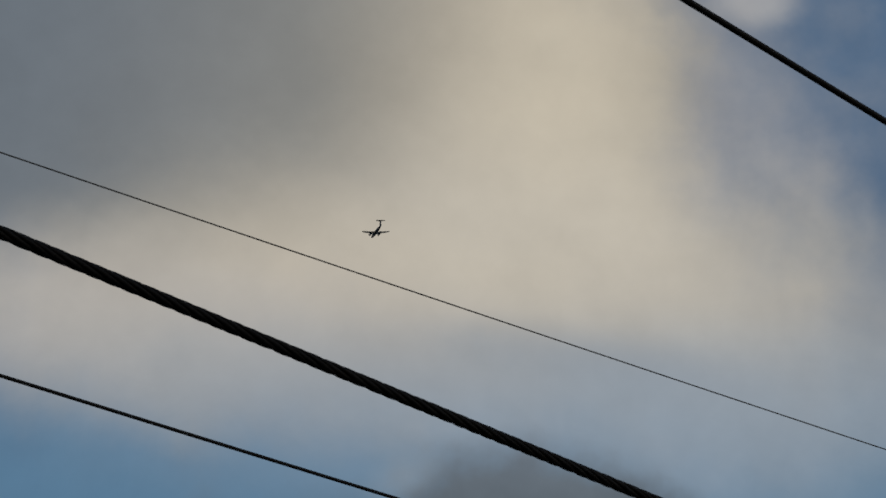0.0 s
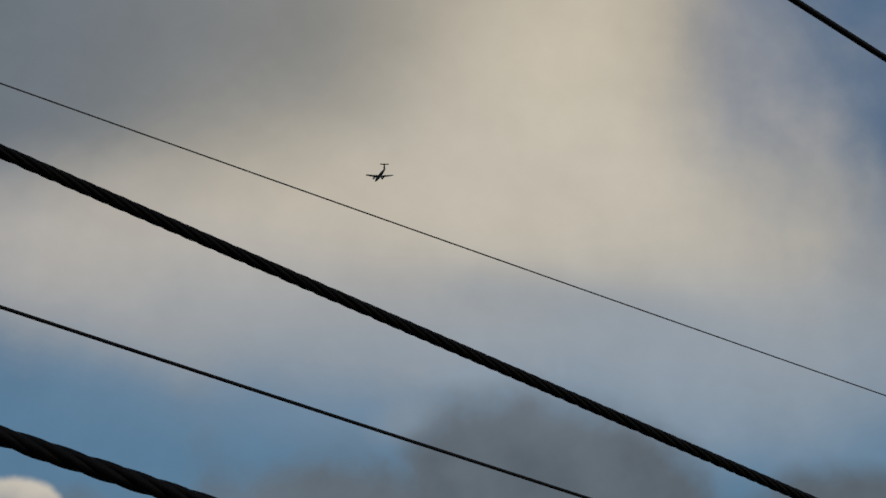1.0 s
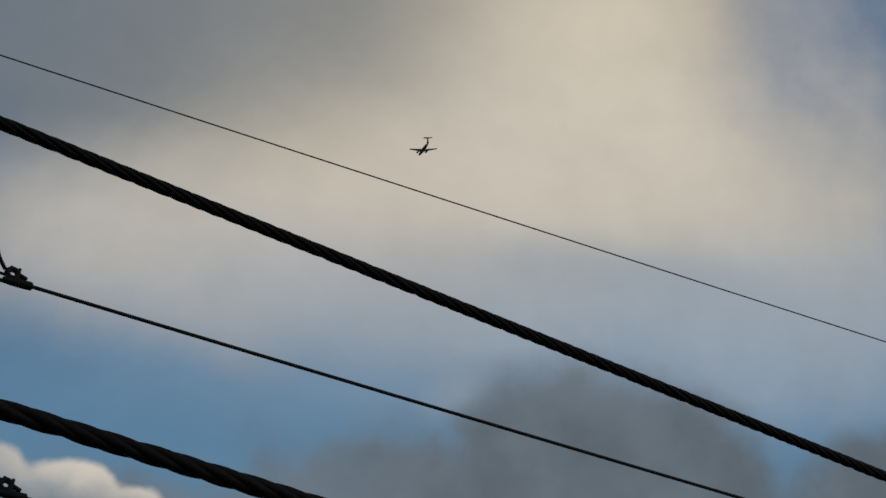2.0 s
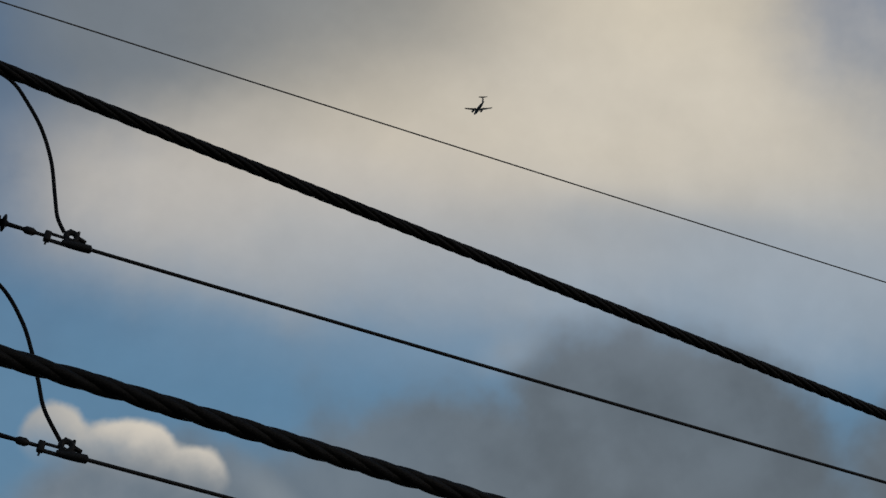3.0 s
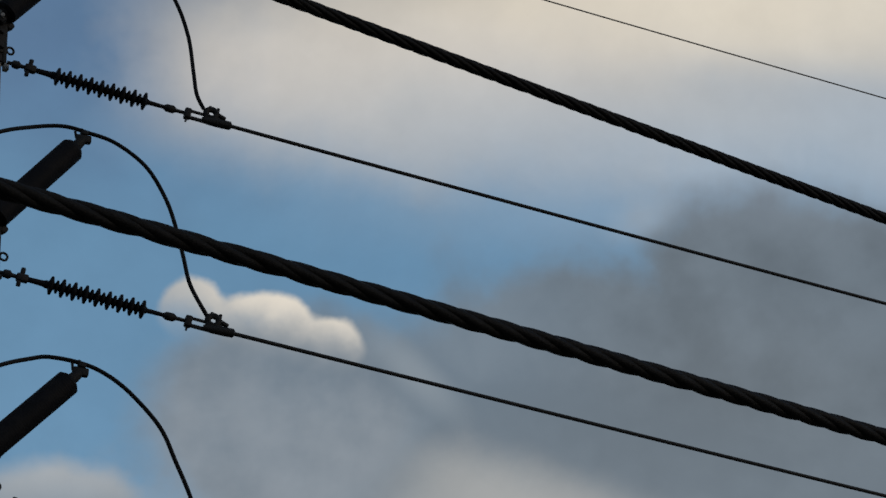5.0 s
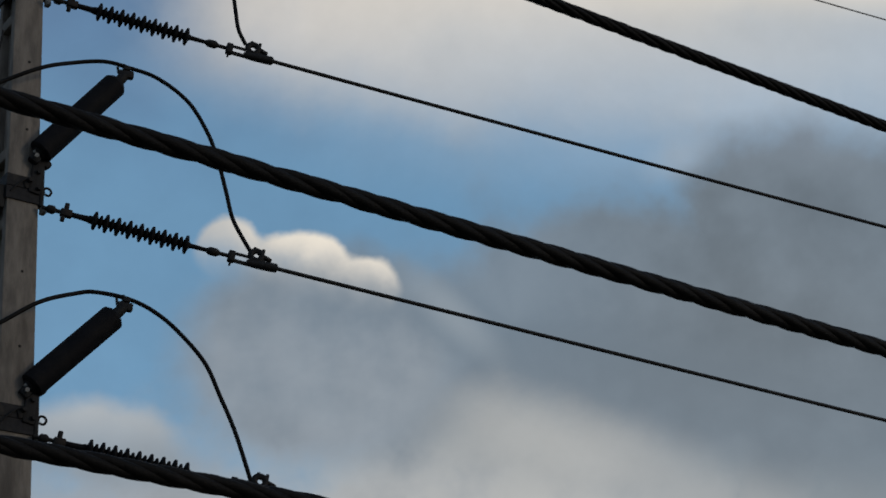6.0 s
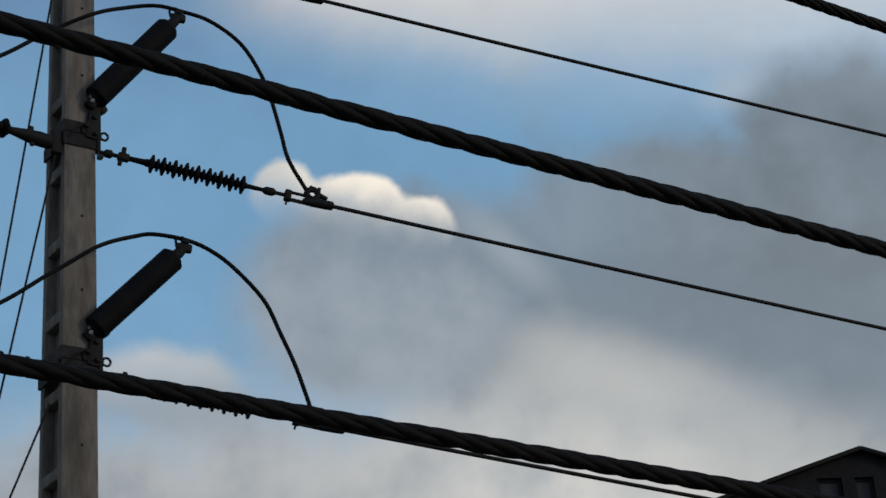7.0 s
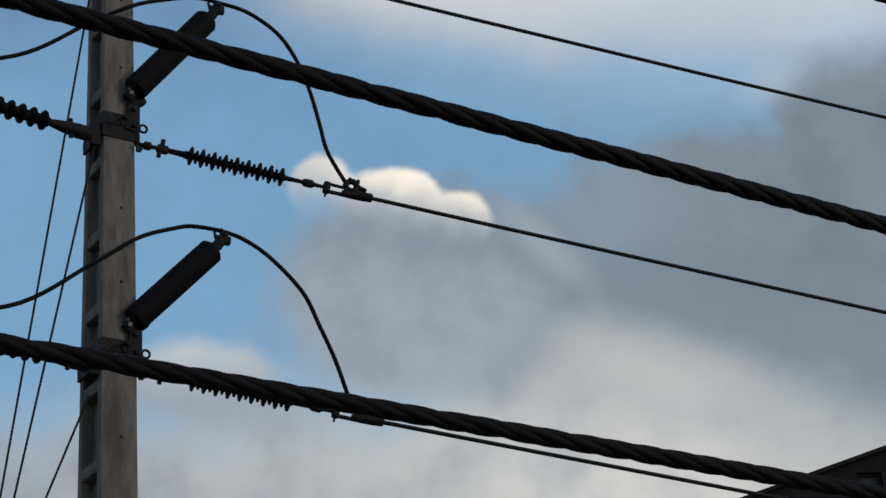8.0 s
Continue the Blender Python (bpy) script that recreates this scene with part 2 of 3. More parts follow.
def sweep(bm, pts, radius, seg=10, close=True):
    """A tube along points; radius: one number, or one for each point."""
    pts = [Vector(p) for p in pts]
    n = len(pts)
    rad = radius if isinstance(radius, (list, tuple)) else [radius] * n
    side = None
    rings = []
    for i, p in enumerate(pts):
        d = (pts[min(i + 1, n - 1)] - pts[max(i - 1, 0)]).normalized()
        if side is None:
            side = d.cross(Vector((0, 0, 1)) if abs(d.z) < 0.9 else Vector((1, 0, 0))).normalized()
        side = (side - d * side.dot(d)).normalized()
        up = d.cross(side)
        rings.append([bm.verts.new(p + (side * math.cos(k * math.tau / seg) + up * math.sin(k * math.tau / seg)) * rad[i]) for k in range(seg)])
    for a, b in zip(rings, rings[1:]):
        for k in range(seg):
            bm.faces.new((a[k], a[(k + 1) % seg], b[(k + 1) % seg], b[k]))
    if close:
        bm.faces.new(rings[0][::-1]), bm.faces.new(rings[-1])


def lathe(bm, profile, seg=16):
    """A round body along x, from pairs of place and radius."""
    sweep(bm, [(s, 0, 0) for s, _ in profile], [r for _, r in profile], seg)


def glide(pts, steps=8):
    """A smooth curve through the points."""
    pts = [Vector(p) for p in pts]
    out = []
    for i in range(len(pts) - 1):
        a, b, c, d = pts[max(i - 1, 0)], pts[i], pts[i + 1], pts[min(i + 2, len(pts) - 1)]
        for k in range(steps):
            s = k / steps
            out.append(0.5 * (2 * b + (c - a) * s + (2 * a - 5 * b + 4 * c - d) * s * s + (3 * b - a - 3 * c + d) * s ** 3))
    return out + [pts[-1]]


def along(a, b):
    """The pose at a whose x points to b, z upwards."""
    x = (Vector(b) - Vector(a)).normalized()
    y = Vector((0, 0, 1)).cross(x).normalized()
    z = x.cross(y)
    m = Matrix((x, y, z)).transposed().to_4x4()
    return Matrix.Translation(a) @ m


# ---- ground ----
bm = bmesh.new()
bmesh.ops.create_grid(bm, x_segments=60, y_segments=60, size=2500)
for v in bm.verts:
    r = v.co.xy.length
    v.co.z = noise.noise(v.co * 0.004) * min(1, max(0, r - 120) / 300) * 6
tagged(part("ground", bm, SOIL), "dry bare ground with sparse grass", "ground", kind="structure")

# ---- the concrete pole and what it carries ----
POLE = Vector((-2.046, 11.603, 0))
ALONG = Vector((0.958, 0.287, 0))
TOWARD = Vector((0.287, -0.958, 0))
FRONT = Vector((-2.046, 11.45, -0.030))
LINE = Vector((0.894, 0.448, 0))
BACK = Vector((-0.75, -0.66, 0))
STOREY = 1.532
POLE_TOP = 13.9


def spot(a, z, off=0.0):
    """A place in the upright plane of the strings: a metres along it from the pole, z high."""
    return FRONT + ALONG * a + TOWARD * off + Vector((0, 0, z))


def narrow(z):
    return 0.216 + (9.8 - z) * 0.0114


def deep(z):
    return 0.300 + (9.8 - z) * 0.0227


def slab(bm, z0, z1, x0, x1, y0, y1):
    """A tapered block; each edge is a rule of height."""
    lo = [bm.verts.new((x(z0), y(z0), z0)) for x, y in ((x0, y0), (x1, y0), (x1, y1), (x0, y1))]
    hi = [bm.verts.new((x(z1), y(z1), z1)) for x, y in ((x0, y0), (x1, y0), (x1, y1), (x0, y1))]
    faces = [bm.faces.new(lo[::-1]), bm.faces.new(hi)]
    for k in range(4):
        faces.append(bm.faces.new((lo[k], lo[(k + 1) % 4], hi[(k + 1) % 4], hi[k])))
    edges = list({e for f in faces for e in f.edges})
    bmesh.ops.bevel(bm, geom=edges, offset=0.007, segments=2, profile=0.5, affect="EDGES")


def concrete_pole(m, label):
    pole = thing("utility_pole", m, label, "utility pole", "concrete poles of the power line")
    rim = 0.055
    half = lambda f, k, o=0.0: (lambda z: k * (f(z) / 2 + o))
    for s in (-1, 1):
        bm = bmesh.new()
        slab(bm, 0, POLE_TOP, half(narrow, -1), half(narrow, 1), half(deep, s, -rim) if s > 0 else half(deep, s), half(deep, s) if s > 0 else half(deep, s, -rim))
        part("flange", bm, CONCRETE, pole)
    bm = bmesh.new()
    slab(bm, 0, POLE_TOP - 0.02, lambda z: -0.045, lambda z: 0.045, half(deep, -1, -rim + 0.004), half(deep, 1, -rim + 0.004))
    part("web", bm, CONCRETE, pole)
    z = 0.20
    while z < POLE_TOP - 0.2:
        bm = bmesh.new()
        slab(bm, z, z + 0.075, half(narrow, -1, -0.004), half(narrow, 1, -0.004), half(deep, -1, -rim + 0.004), half(deep, 1, -rim + 0.004))
        part("rung", bm, CONCRETE, pole)
        z += 0.497
    for i in range(26):
        z = 1.4 + i * 0.497
        for s in (-1, 1):
            # dark disc on the face, in place of the shade inside a bolt hole
            bm = bmesh.new()
            sweep(bm, [(0.012, s * (deep(z) / 2 - 0.02), z), (0.012, s * (deep(z) / 2 + 0.0015), z)], 0.010, 8)
            part("hole_shade_disc", bm, STEEL, pole)
    return pole


pole_turn = 33.5
pole = concrete_pole(pose(*POLE, 0, 0, pole_turn), "weathered grey concrete pole with recessed ladder-like sides")


def band(bm, w, d, z, tall, grow):
    """A closed strap round a block of w by d."""
    loops = []
    for r, h in ((0.001, -1), (grow, -1), (grow, 1), (0.001, 1)):
        x, y = w / 2 + r, d / 2 + r
        loops.append([bm.verts.new((sx * x, sy * y, z + h * tall / 2)) for sx, sy in ((-1, -1), (1, -1), (1, 1), (-1, 1))])
    for i in range(4):
        a, b = loops[i], loops[(i + 1) % 4]
        for k in range(4):
            bm.faces.new((a[k], a[(k + 1) % 4], b[(k + 1) % 4], b[k]))
    bmesh.ops.recalc_face_normals(bm, faces=bm.faces)


def pole_band(z, kin):
    """Steel collar with its bracket plates and an eye bolt, in the pole's own axes."""
    w, d = narrow(z), deep(z)
    for dz, tall, grow in ((0.0, 0.085, 0.012), (0.090, 0.080, 0.009)):
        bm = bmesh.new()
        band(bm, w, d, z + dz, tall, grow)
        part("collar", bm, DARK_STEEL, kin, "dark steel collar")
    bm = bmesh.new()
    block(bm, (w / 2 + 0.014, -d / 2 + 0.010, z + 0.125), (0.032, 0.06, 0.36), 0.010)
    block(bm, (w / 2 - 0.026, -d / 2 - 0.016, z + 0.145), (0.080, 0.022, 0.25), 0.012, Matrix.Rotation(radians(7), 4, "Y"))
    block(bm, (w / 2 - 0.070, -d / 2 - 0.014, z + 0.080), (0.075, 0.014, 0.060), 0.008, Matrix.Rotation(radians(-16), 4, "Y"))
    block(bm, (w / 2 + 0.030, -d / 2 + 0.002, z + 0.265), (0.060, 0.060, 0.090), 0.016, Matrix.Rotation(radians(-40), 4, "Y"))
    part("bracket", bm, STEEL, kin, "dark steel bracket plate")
    for dx, dz in ((-0.02, 0.17), (-0.075, 0.10), (-0.015, 0.055)):
        bm = bmesh.new()
        sweep(bm, [(w / 2 + dx, -d / 2 + 0.0, z + dz), (w / 2 + dx, -d / 2 - 0.048, z + dz)], [0.017, 0.015], 6)
        part("bolt", bm, STEEL, kin)
    bm = bmesh.new()
    sweep(bm, glide([(-w * 0.42, -d / 2 - 0.012, z + 0.005), (-w * 0.25, -d / 2 - 0.022, z + 0.05), (0.0, -d / 2 - 0.024, z + 0.10), (w * 0.2, -d / 2 - 0.022, z + 0.105), (w * 0.35, -d / 2 - 0.02, z + 0.06)], 5), 0.006, 7)
    part("bonding_wire", bm, STEEL, kin, "thin dark bonding wire")
    bm = bmesh.new()
    ring = [(w / 2 + 0.062 + 0.026 * math.cos(a), -d / 2 + 0.01, z + 0.07 + 0.026 * math.sin(a)) for a in [k * math.tau / 14 for k in range(13)]]
    sweep(bm, [(w / 2, -d / 2 + 0.01, z + 0.035)] + ring[-4:] + ring[:9], 0.008, 8)
    part("eye_bolt", bm, STEEL, kin)
    bm = bmesh.new()
    block(bm, (-w / 2 - 0.045, -d / 2 + 0.03, z - 0.03), (0.07, 0.05, 0.16), 0.008)
    part("anchor_lug", bm, STEEL, kin)
    bm = bmesh.new()
    block(bm, (w / 2 + 0.030, -d / 2 + 0.0, z - 0.075), (0.035, 0.045, 0.05), 0.008)
    part("clevis", bm, PALE_STEEL, kin, "bright galvanised clevis")


for k in (-1, 0, 1):
    pole_band(10.37 + k * STOREY, pole)


def tension_string(a, b, label, thick=False):
    """Long-rod insulator with nine large and eight small sheds, links and a bolted dead-end clamp, from a to b."""
    n = (Vector(b) - Vector(a)).length
    st = thing("insulator_string", along(a, b), label, "insulator", "tension insulators on the pole")
    bm = bmesh.new()
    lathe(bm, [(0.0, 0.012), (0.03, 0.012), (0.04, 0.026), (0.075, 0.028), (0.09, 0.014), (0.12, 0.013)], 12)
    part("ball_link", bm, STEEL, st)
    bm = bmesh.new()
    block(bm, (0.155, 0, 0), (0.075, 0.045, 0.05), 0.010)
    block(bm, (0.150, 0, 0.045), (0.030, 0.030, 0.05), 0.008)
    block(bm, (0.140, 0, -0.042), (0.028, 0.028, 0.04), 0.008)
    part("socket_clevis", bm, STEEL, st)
    bm = bmesh.new()
    lathe(bm, [(0.19, 0.017), (0.26, 0.019), (0.29, 0.021), (0.30, 0.026), (0.34, 0.026), (0.36, 0.036 if thick else 0.022), (n * 0.62, 0.036 if thick else 0.022), (n * 0.625, 0.016), (n * 0.70, 0.013)], 14)
    part("core_rod", bm, POLYMER, st)
    step = (n * 0.605 - 0.335) / 8
    big = small = None
    for i in range(9):
        at = Matrix.Translation((0.335 + i * step, 0, 0))
        if big is None:
            bm = bmesh.new()
            lathe(bm, [(-0.030, 0.034), (-0.014, 0.044), (-0.004, 0.062), (0.004, 0.064), (0.012, 0.058), (0.028, 0.036)] if thick else [(-0.019, 0.022), (-0.014, 0.036), (-0.008, 0.056), (0.000, 0.061), (0.008, 0.059), (0.014, 0.038), (0.019, 0.022)], 20)
            big = part("large_shed", bm, POLYMER, st)
            big.matrix_basis = at
        else:
            again(big, st, at)
        if i < 8 and not thick:
            at = Matrix.Translation((0.335 + (i + 0.5) * step, 0, 0))
            if small is None:
                bm = bmesh.new()
                lathe(bm, [(-0.013, 0.022), (-0.006, 0.041), (0.002, 0.044), (0.008, 0.040), (0.013, 0.022)], 18)
                small = part("small_shed", bm, POLYMER, st)
                small.matrix_basis = at
            else:
                again(small, st, at)
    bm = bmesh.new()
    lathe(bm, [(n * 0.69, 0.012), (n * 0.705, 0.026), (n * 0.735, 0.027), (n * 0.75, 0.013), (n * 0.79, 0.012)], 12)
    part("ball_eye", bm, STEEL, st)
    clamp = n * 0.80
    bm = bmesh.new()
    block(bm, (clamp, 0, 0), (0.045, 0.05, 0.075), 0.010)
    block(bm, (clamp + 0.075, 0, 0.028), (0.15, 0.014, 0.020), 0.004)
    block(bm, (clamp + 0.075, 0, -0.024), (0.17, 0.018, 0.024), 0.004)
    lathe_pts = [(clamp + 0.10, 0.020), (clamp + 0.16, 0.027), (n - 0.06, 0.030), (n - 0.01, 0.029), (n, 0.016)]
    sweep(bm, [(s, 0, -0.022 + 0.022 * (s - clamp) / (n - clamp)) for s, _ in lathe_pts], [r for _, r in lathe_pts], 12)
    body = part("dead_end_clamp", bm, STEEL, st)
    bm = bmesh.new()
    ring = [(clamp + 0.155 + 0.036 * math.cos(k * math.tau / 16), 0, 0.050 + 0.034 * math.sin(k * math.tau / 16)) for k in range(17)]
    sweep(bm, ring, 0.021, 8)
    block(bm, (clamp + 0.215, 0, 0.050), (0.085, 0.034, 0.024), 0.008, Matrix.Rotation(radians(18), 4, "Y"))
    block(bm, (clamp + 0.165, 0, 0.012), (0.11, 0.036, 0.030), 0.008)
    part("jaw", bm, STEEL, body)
    for dx in (0.0, 0.055):
        bm = bmesh.new()
        sweep(bm, [(clamp + 0.14 + dx, 0, 0.07), (clamp + 0.14 + dx, 0, 0.105)], 0.011, 8)
        part("bolt", bm, STEEL, body)
    bm = bmesh.new()
    sweep(bm, [(clamp, 0, -0.03), (clamp - 0.004, 0, -0.065)], 0.007, 8)
    part("split_pin", bm, STEEL, body)
    return st


string_a, string_b = spot(0.20, 10.327), spot(1.693, 10.052)
string = tension_string(string_a, string_b, "dark polymer tension insulator with round sheds and dead-end clamp")
for k in (-0.987, 1):
    copy_thing(string, Matrix.Translation((0, 0, k * STOREY)) @ string.matrix_world)
left_a = spot(-0.09, 10.365)
left_b = left_a + BACK * 1.56 + Vector((0, 0, 0.02))
left_string = tension_string(left_a, left_b, "dark thick-ribbed tension insulator with a long steel sleeve", True)
bm = bmesh.new()
lathe(bm, [(0.02, 0.046), (0.10, 0.048), (0.18, 0.040), (0.26, 0.028), (0.315, 0.020)], 14)
part("sleeve", bm, STEEL, left_string)
for k in (-1, 1):
    copy_thing(left_string, Matrix.Translation((0, 0, k * STOREY)) @ left_string.matrix_world)


def post_insulator(a, b):
    """Slanting post insulator: foot, finely ribbed body, cap and wire clamp."""
    n = (Vector(b) - Vector(a)).length
    st = thing("post_insulator", along(a, b), "dark ribbed post insulator leaning out from the pole", "insulator", "post insulators holding the jumper loops")
    bm = bmesh.new()
    lathe(bm, [(-0.10, 0.028), (-0.06, 0.034), (-0.05, 0.050), (-0.03, 0.050)], 14)
    block(bm, (-0.095, 0, -0.01), (0.05, 0.06, 0.07), 0.01)
    part("foot", bm, STEEL, st)
    bm = bmesh.new()
    sweep(bm, [(-0.085, -0.05, -0.012), (-0.085, 0.05, -0.012)], 0.014, 8)
    block(bm, (-0.060, -0.022, 0.018), (0.030, 0.018, 0.024), 0.006)
    part("foot_pin", bm, PALE_STEEL, st, "bright galvanised pin")
    bm = bmesh.new()
    prof = [(-0.045, 0.055), (-0.035, 0.074)]
    s = -0.028
    while s < n - 0.03:
        prof += [(s, 0.0818), (s + 0.007, 0.0823), (s + 0.012, 0.0812)]
        s += 0.017
    prof += [(n - 0.022, 0.076), (n - 0.004, 0.062), (n, 0.040)]
    lathe(bm, prof, 22)
    part("ribbed_body", bm, POLYMER, st)
    bm = bmesh.new()
    lathe(bm, [(n - 0.005, 0.034), (n + 0.03, 0.036), (n + 0.075, 0.030), (n + 0.08, 0.015)], 12)
    part("cap", bm, STEEL, st)
    bm = bmesh.new()
    turn = Matrix.Rotation(radians(52), 4, "Y")
    block(bm, (n + 0.085, 0, 0.0), (0.10, 0.045, 0.055), 0.012, turn)
    block(bm, (n + 0.120, 0, 0.020), (0.045, 0.055, 0.028), 0.006, turn)
    sweep(bm, [(n + 0.09, 0.0, 0.02), (n + 0.135, 0, 0.06)], 0.010, 8)
    sweep(bm, [(n + 0.06, 0.0, 0.04), (n + 0.09, 0, 0.075)], 0.009, 8)
    part("wire_clamp", bm, STEEL, st)
    return st


post_insulator(spot(0.200, 10.735), spot(0.655, 11.280))
post_insulator(spot(0.200, 10.735 + STOREY), spot(0.655, 11.280 + STOREY))
post_insulator(spot(0.200, 9.155), spot(0.665, 9.635))


LOOP_M = [(-0.122, 11.138), (0.146, 11.290), (0.365, 11.384), (0.568, 11.426), (0.734, 11.400), (0.920, 11.345), (1.118, 11.196), (1.248, 10.976), (1.316, 10.770), (1.365, 10.56), (1.410, 10.363), (1.520, 10.150)]
LOOP_U = [(a, z + STOREY) for a, z in LOOP_M[:5]] + [(0.930, 12.925), (1.040, 12.885), (1.134, 12.820), (1.213, 12.710), (1.330, 12.490), (1.405, 12.235), (1.437, 11.965), (1.458, 11.800), (1.505, 11.690)]
LOOP_L = [(-0.089, 9.480), (0.183, 9.667), (0.426, 9.759), (0.549, 9.779), (0.742, 9.752), (0.890, 9.690), (1.040, 9.575), (1.218, 9.370), (1.318, 9.145), (1.408, 8.922), (1.505, 8.600)]


def before_pole(a, z):
    """The loop swings out in front of the pole."""
    k = max(0.0, min(1.0, (0.45 - a) / 0.35))
    k = k * k * (3 - 2 * k)
    return spot(a, z - 0.062 * k, 0.16 * k)


for loop, z0, z1 in ((LOOP_M, 10.42, 10.69), (LOOP_U, 10.42 + STOREY, 10.69 + STOREY), (LOOP_L, 8.88, 9.03)):
    base = spot(0.734, loop[4][1])
    st = thing("jumper_wire", Matrix.Translation(base), "black jumper wire looping over a post insulator", "power cable", "jumper loops on the pole")
    tail = [left_a + BACK * 1.34 + Vector((0, 0, z0 - left_a.z)), left_a + BACK * 0.55 + TOWARD * 0.06 + Vector((0, 0, z1 - left_a.z))]
    bm = bmesh.new()
    sweep(bm, [q - base for q in glide(tail + [before_pole(a, z) for a, z in loop], 8)], 0.0135, 10)
    part("wire", bm, RUBBER, st)


# ---- conductors and cables ----
def hung(start, way, length, fall, curve, step=1.0):
    """Points of a sagging wire: fall per metre at its start, and its curve."""
    n = max(2, int(length / step))
    return [start + way * (length * i / n) + Vector((0, 0, -fall * (length * i / n) + curve * (length * i / n) ** 2)) for i in range(n + 1)]


def wire_thing(name, pts, radius, mat, label, category, group):
    base = Vector(pts[0])
    ob_bm = bmesh.new()
    sweep(ob_bm, [Vector(p) - base for p in pts], radius, 10)
    st = thing(name, Matrix.Translation(base), label, category, group)
    part("strand", ob_bm, mat, st)
    return st


for k, fall in ((-0.987, 0.0895), (0, 0.0774), (1, 0.0526)):
    lift = Vector((0, 0, k * STOREY))
    wire_thing("conductor", hung(string_b + lift - LINE * 0.03, LINE, 40, fall, 0.0006), 0.0135, ALUMINIUM, "dark stranded overhead conductor", "power line", "conductors of the power line")
    wire_thing("conductor", hung(left_b + lift - BACK * 0.03, BACK, 30, 0.03, 0.0008), 0.0135, ALUMINIUM, "dark stranded overhead conductor behind the pole", "power line", "conductors of the power line")
ground_start = Vector((-2.046, 11.345, 13.556))
ground_way = Vector((0.9042, 0.4271, 0))
wire_thing("earth_wire", hung(ground_start, ground_way, 42, 0.0385, 0.0004), 0.0058, THIN_WIRE, "thin grey overhead earth wire", "power line", "")
wire_thing("earth_wire", hung(ground_start, BACK, 31, 0.03, 0.0008), 0.0058, THIN_WIRE, "thin grey overhead earth wire", "power line", "")
bm = bmesh.new()
block(bm, (0.03, -deep(13.5) / 2 - 0.05, 13.54), (0.05, 0.12, 0.05), 0.01)
part("earth_wire_bracket", bm, STEEL, pole)


def bundle(a, b, x0, x1, strand, pitch, label, count=3, curve=0.0004):
    """A twisted bundle of insulated strands through a and b, from x0 to x1."""
    a, b = Vector(a), Vector(b)
    d = b - a
    at = lambda x: a + d * ((x - a.x) / d.x)
    p0, p1 = at(x0), at(x1)
    n = (p1 - p0).length
    w = d.normalized()
    side = w.cross(Vector((0, 0, 1))).normalized()
    up = side.cross(w)
    s0, s1 = (a - p0).length, (b - p0).length
    st = thing("bundled_cable", Matrix.Translation(p0), label, "power cable", "twisted cable bundles")
    ring = strand * {4: 0.75, 6: 1.5}[count]
    for k in range(count):
        pts, s = [], 0.0
        while s <= n:
            step = pitch / 14 if -6 < s - s0 < 14 else pitch / 7
            ang = -s / pitch * math.tau + k * math.tau / count + 0.5 * noise.noise(Vector((s * 0.9, k, 3)))
            lift = curve * (s - s0) * (s - s1)
            r = ring * (1 + 0.04 * noise.noise(Vector((s * 1.7, k * 5, 0))))
            pts.append(w * s + side * (r * math.cos(ang)) + up * (r * math.sin(ang) + lift))
            s += step
        bm = bmesh.new()
        sweep(bm, pts, strand, 12)
        part("strand", bm, RUBBER, st)
    if count > 5:
        bm = bmesh.new()
        sweep(bm, [w * (n * i / 80) + up * (curve * (n * i / 80 - s0) * (n * i / 80 - s1)) for i in range(81)], strand * 1.05, 8)
        part("core", bm, RUBBER, st)
    return st


bundle((-0.25, 3.940, 7.143), (3.15, 6.028, 6.953), -12, 26, 0.0067, 0.30, "black twisted aerial cable bundle, slim and tightly laid", 6)
bundle((-0.78, 3.467, 6.357), (1.69, 4.948, 6.235), -12, 26, 0.0127, 0.34, "thick black twisted aerial cable bundle, coarsely laid", 4)
bundle((-1.11, 3.620, 5.778), (0.84, 4.725, 5.680), -12, 26, 0.0121, 0.33, "thick black twisted aerial cable bundle below another", 4)
cable_way = Vector((1.28, 0.8236, -0.0340)).normalized()
wire_thing("overhead_cable", [Vector((2.48, 6.280, 10.0515)) + cable_way * d for d in range(-17, 28)], 0.0152, RUBBER, "round black overhead cable", "power cable", "")

# guy wires from the pole to the ground
for a0, z0, a1, z1 in ((-0.141, 11.136, -0.578, 8.002), (-0.121, 10.004, -0.500, 8.004), (-0.145, 8.478, -0.321, 8.009)):
    k = (a1 - a0) / (z0 - z1)
    wire_thing("guy_wire", [spot(a0 + 0.06, z0 - 0.06 / k), spot(a0 + k * z0, 0)], 0.0068, STEEL, "thin steel guy wire slanting to the ground", "guy wire", "guy wires of the pole")

# poles at the far ends of the spans
for p, turn in ((string_b + LINE * 40.1, 27), (left_b + BACK * 30.1, 41)):
    copy_thing(pole, pose(p.x, p.y, 0, 0, 0, turn))


def plain_post(x, y, top):
    st = thing("cable_post", pose(x, y, 0, 0, 0, 29), "plain grey concrete post carrying cable bundles", "utility pole", "posts of the cable bundles")
    bm = bmesh.new()
    sweep(bm, [(0, 0, 0), (0, 0, top)], [0.19, 0.13], 20)
    part("shaft", bm, CONCRETE, st)
    for z in (5.6, 6.3, 7.0, 9.6):
        bm = bmesh.new()
        block(bm, (0, 0, z), (0.10, 2.8, 0.10), 0.01)
        part("crossarm", bm, STEEL, st)
    return st


plain_post(26.1, 19.4, 10.4)
plain_post(-12.1, -2.9, 10.4)


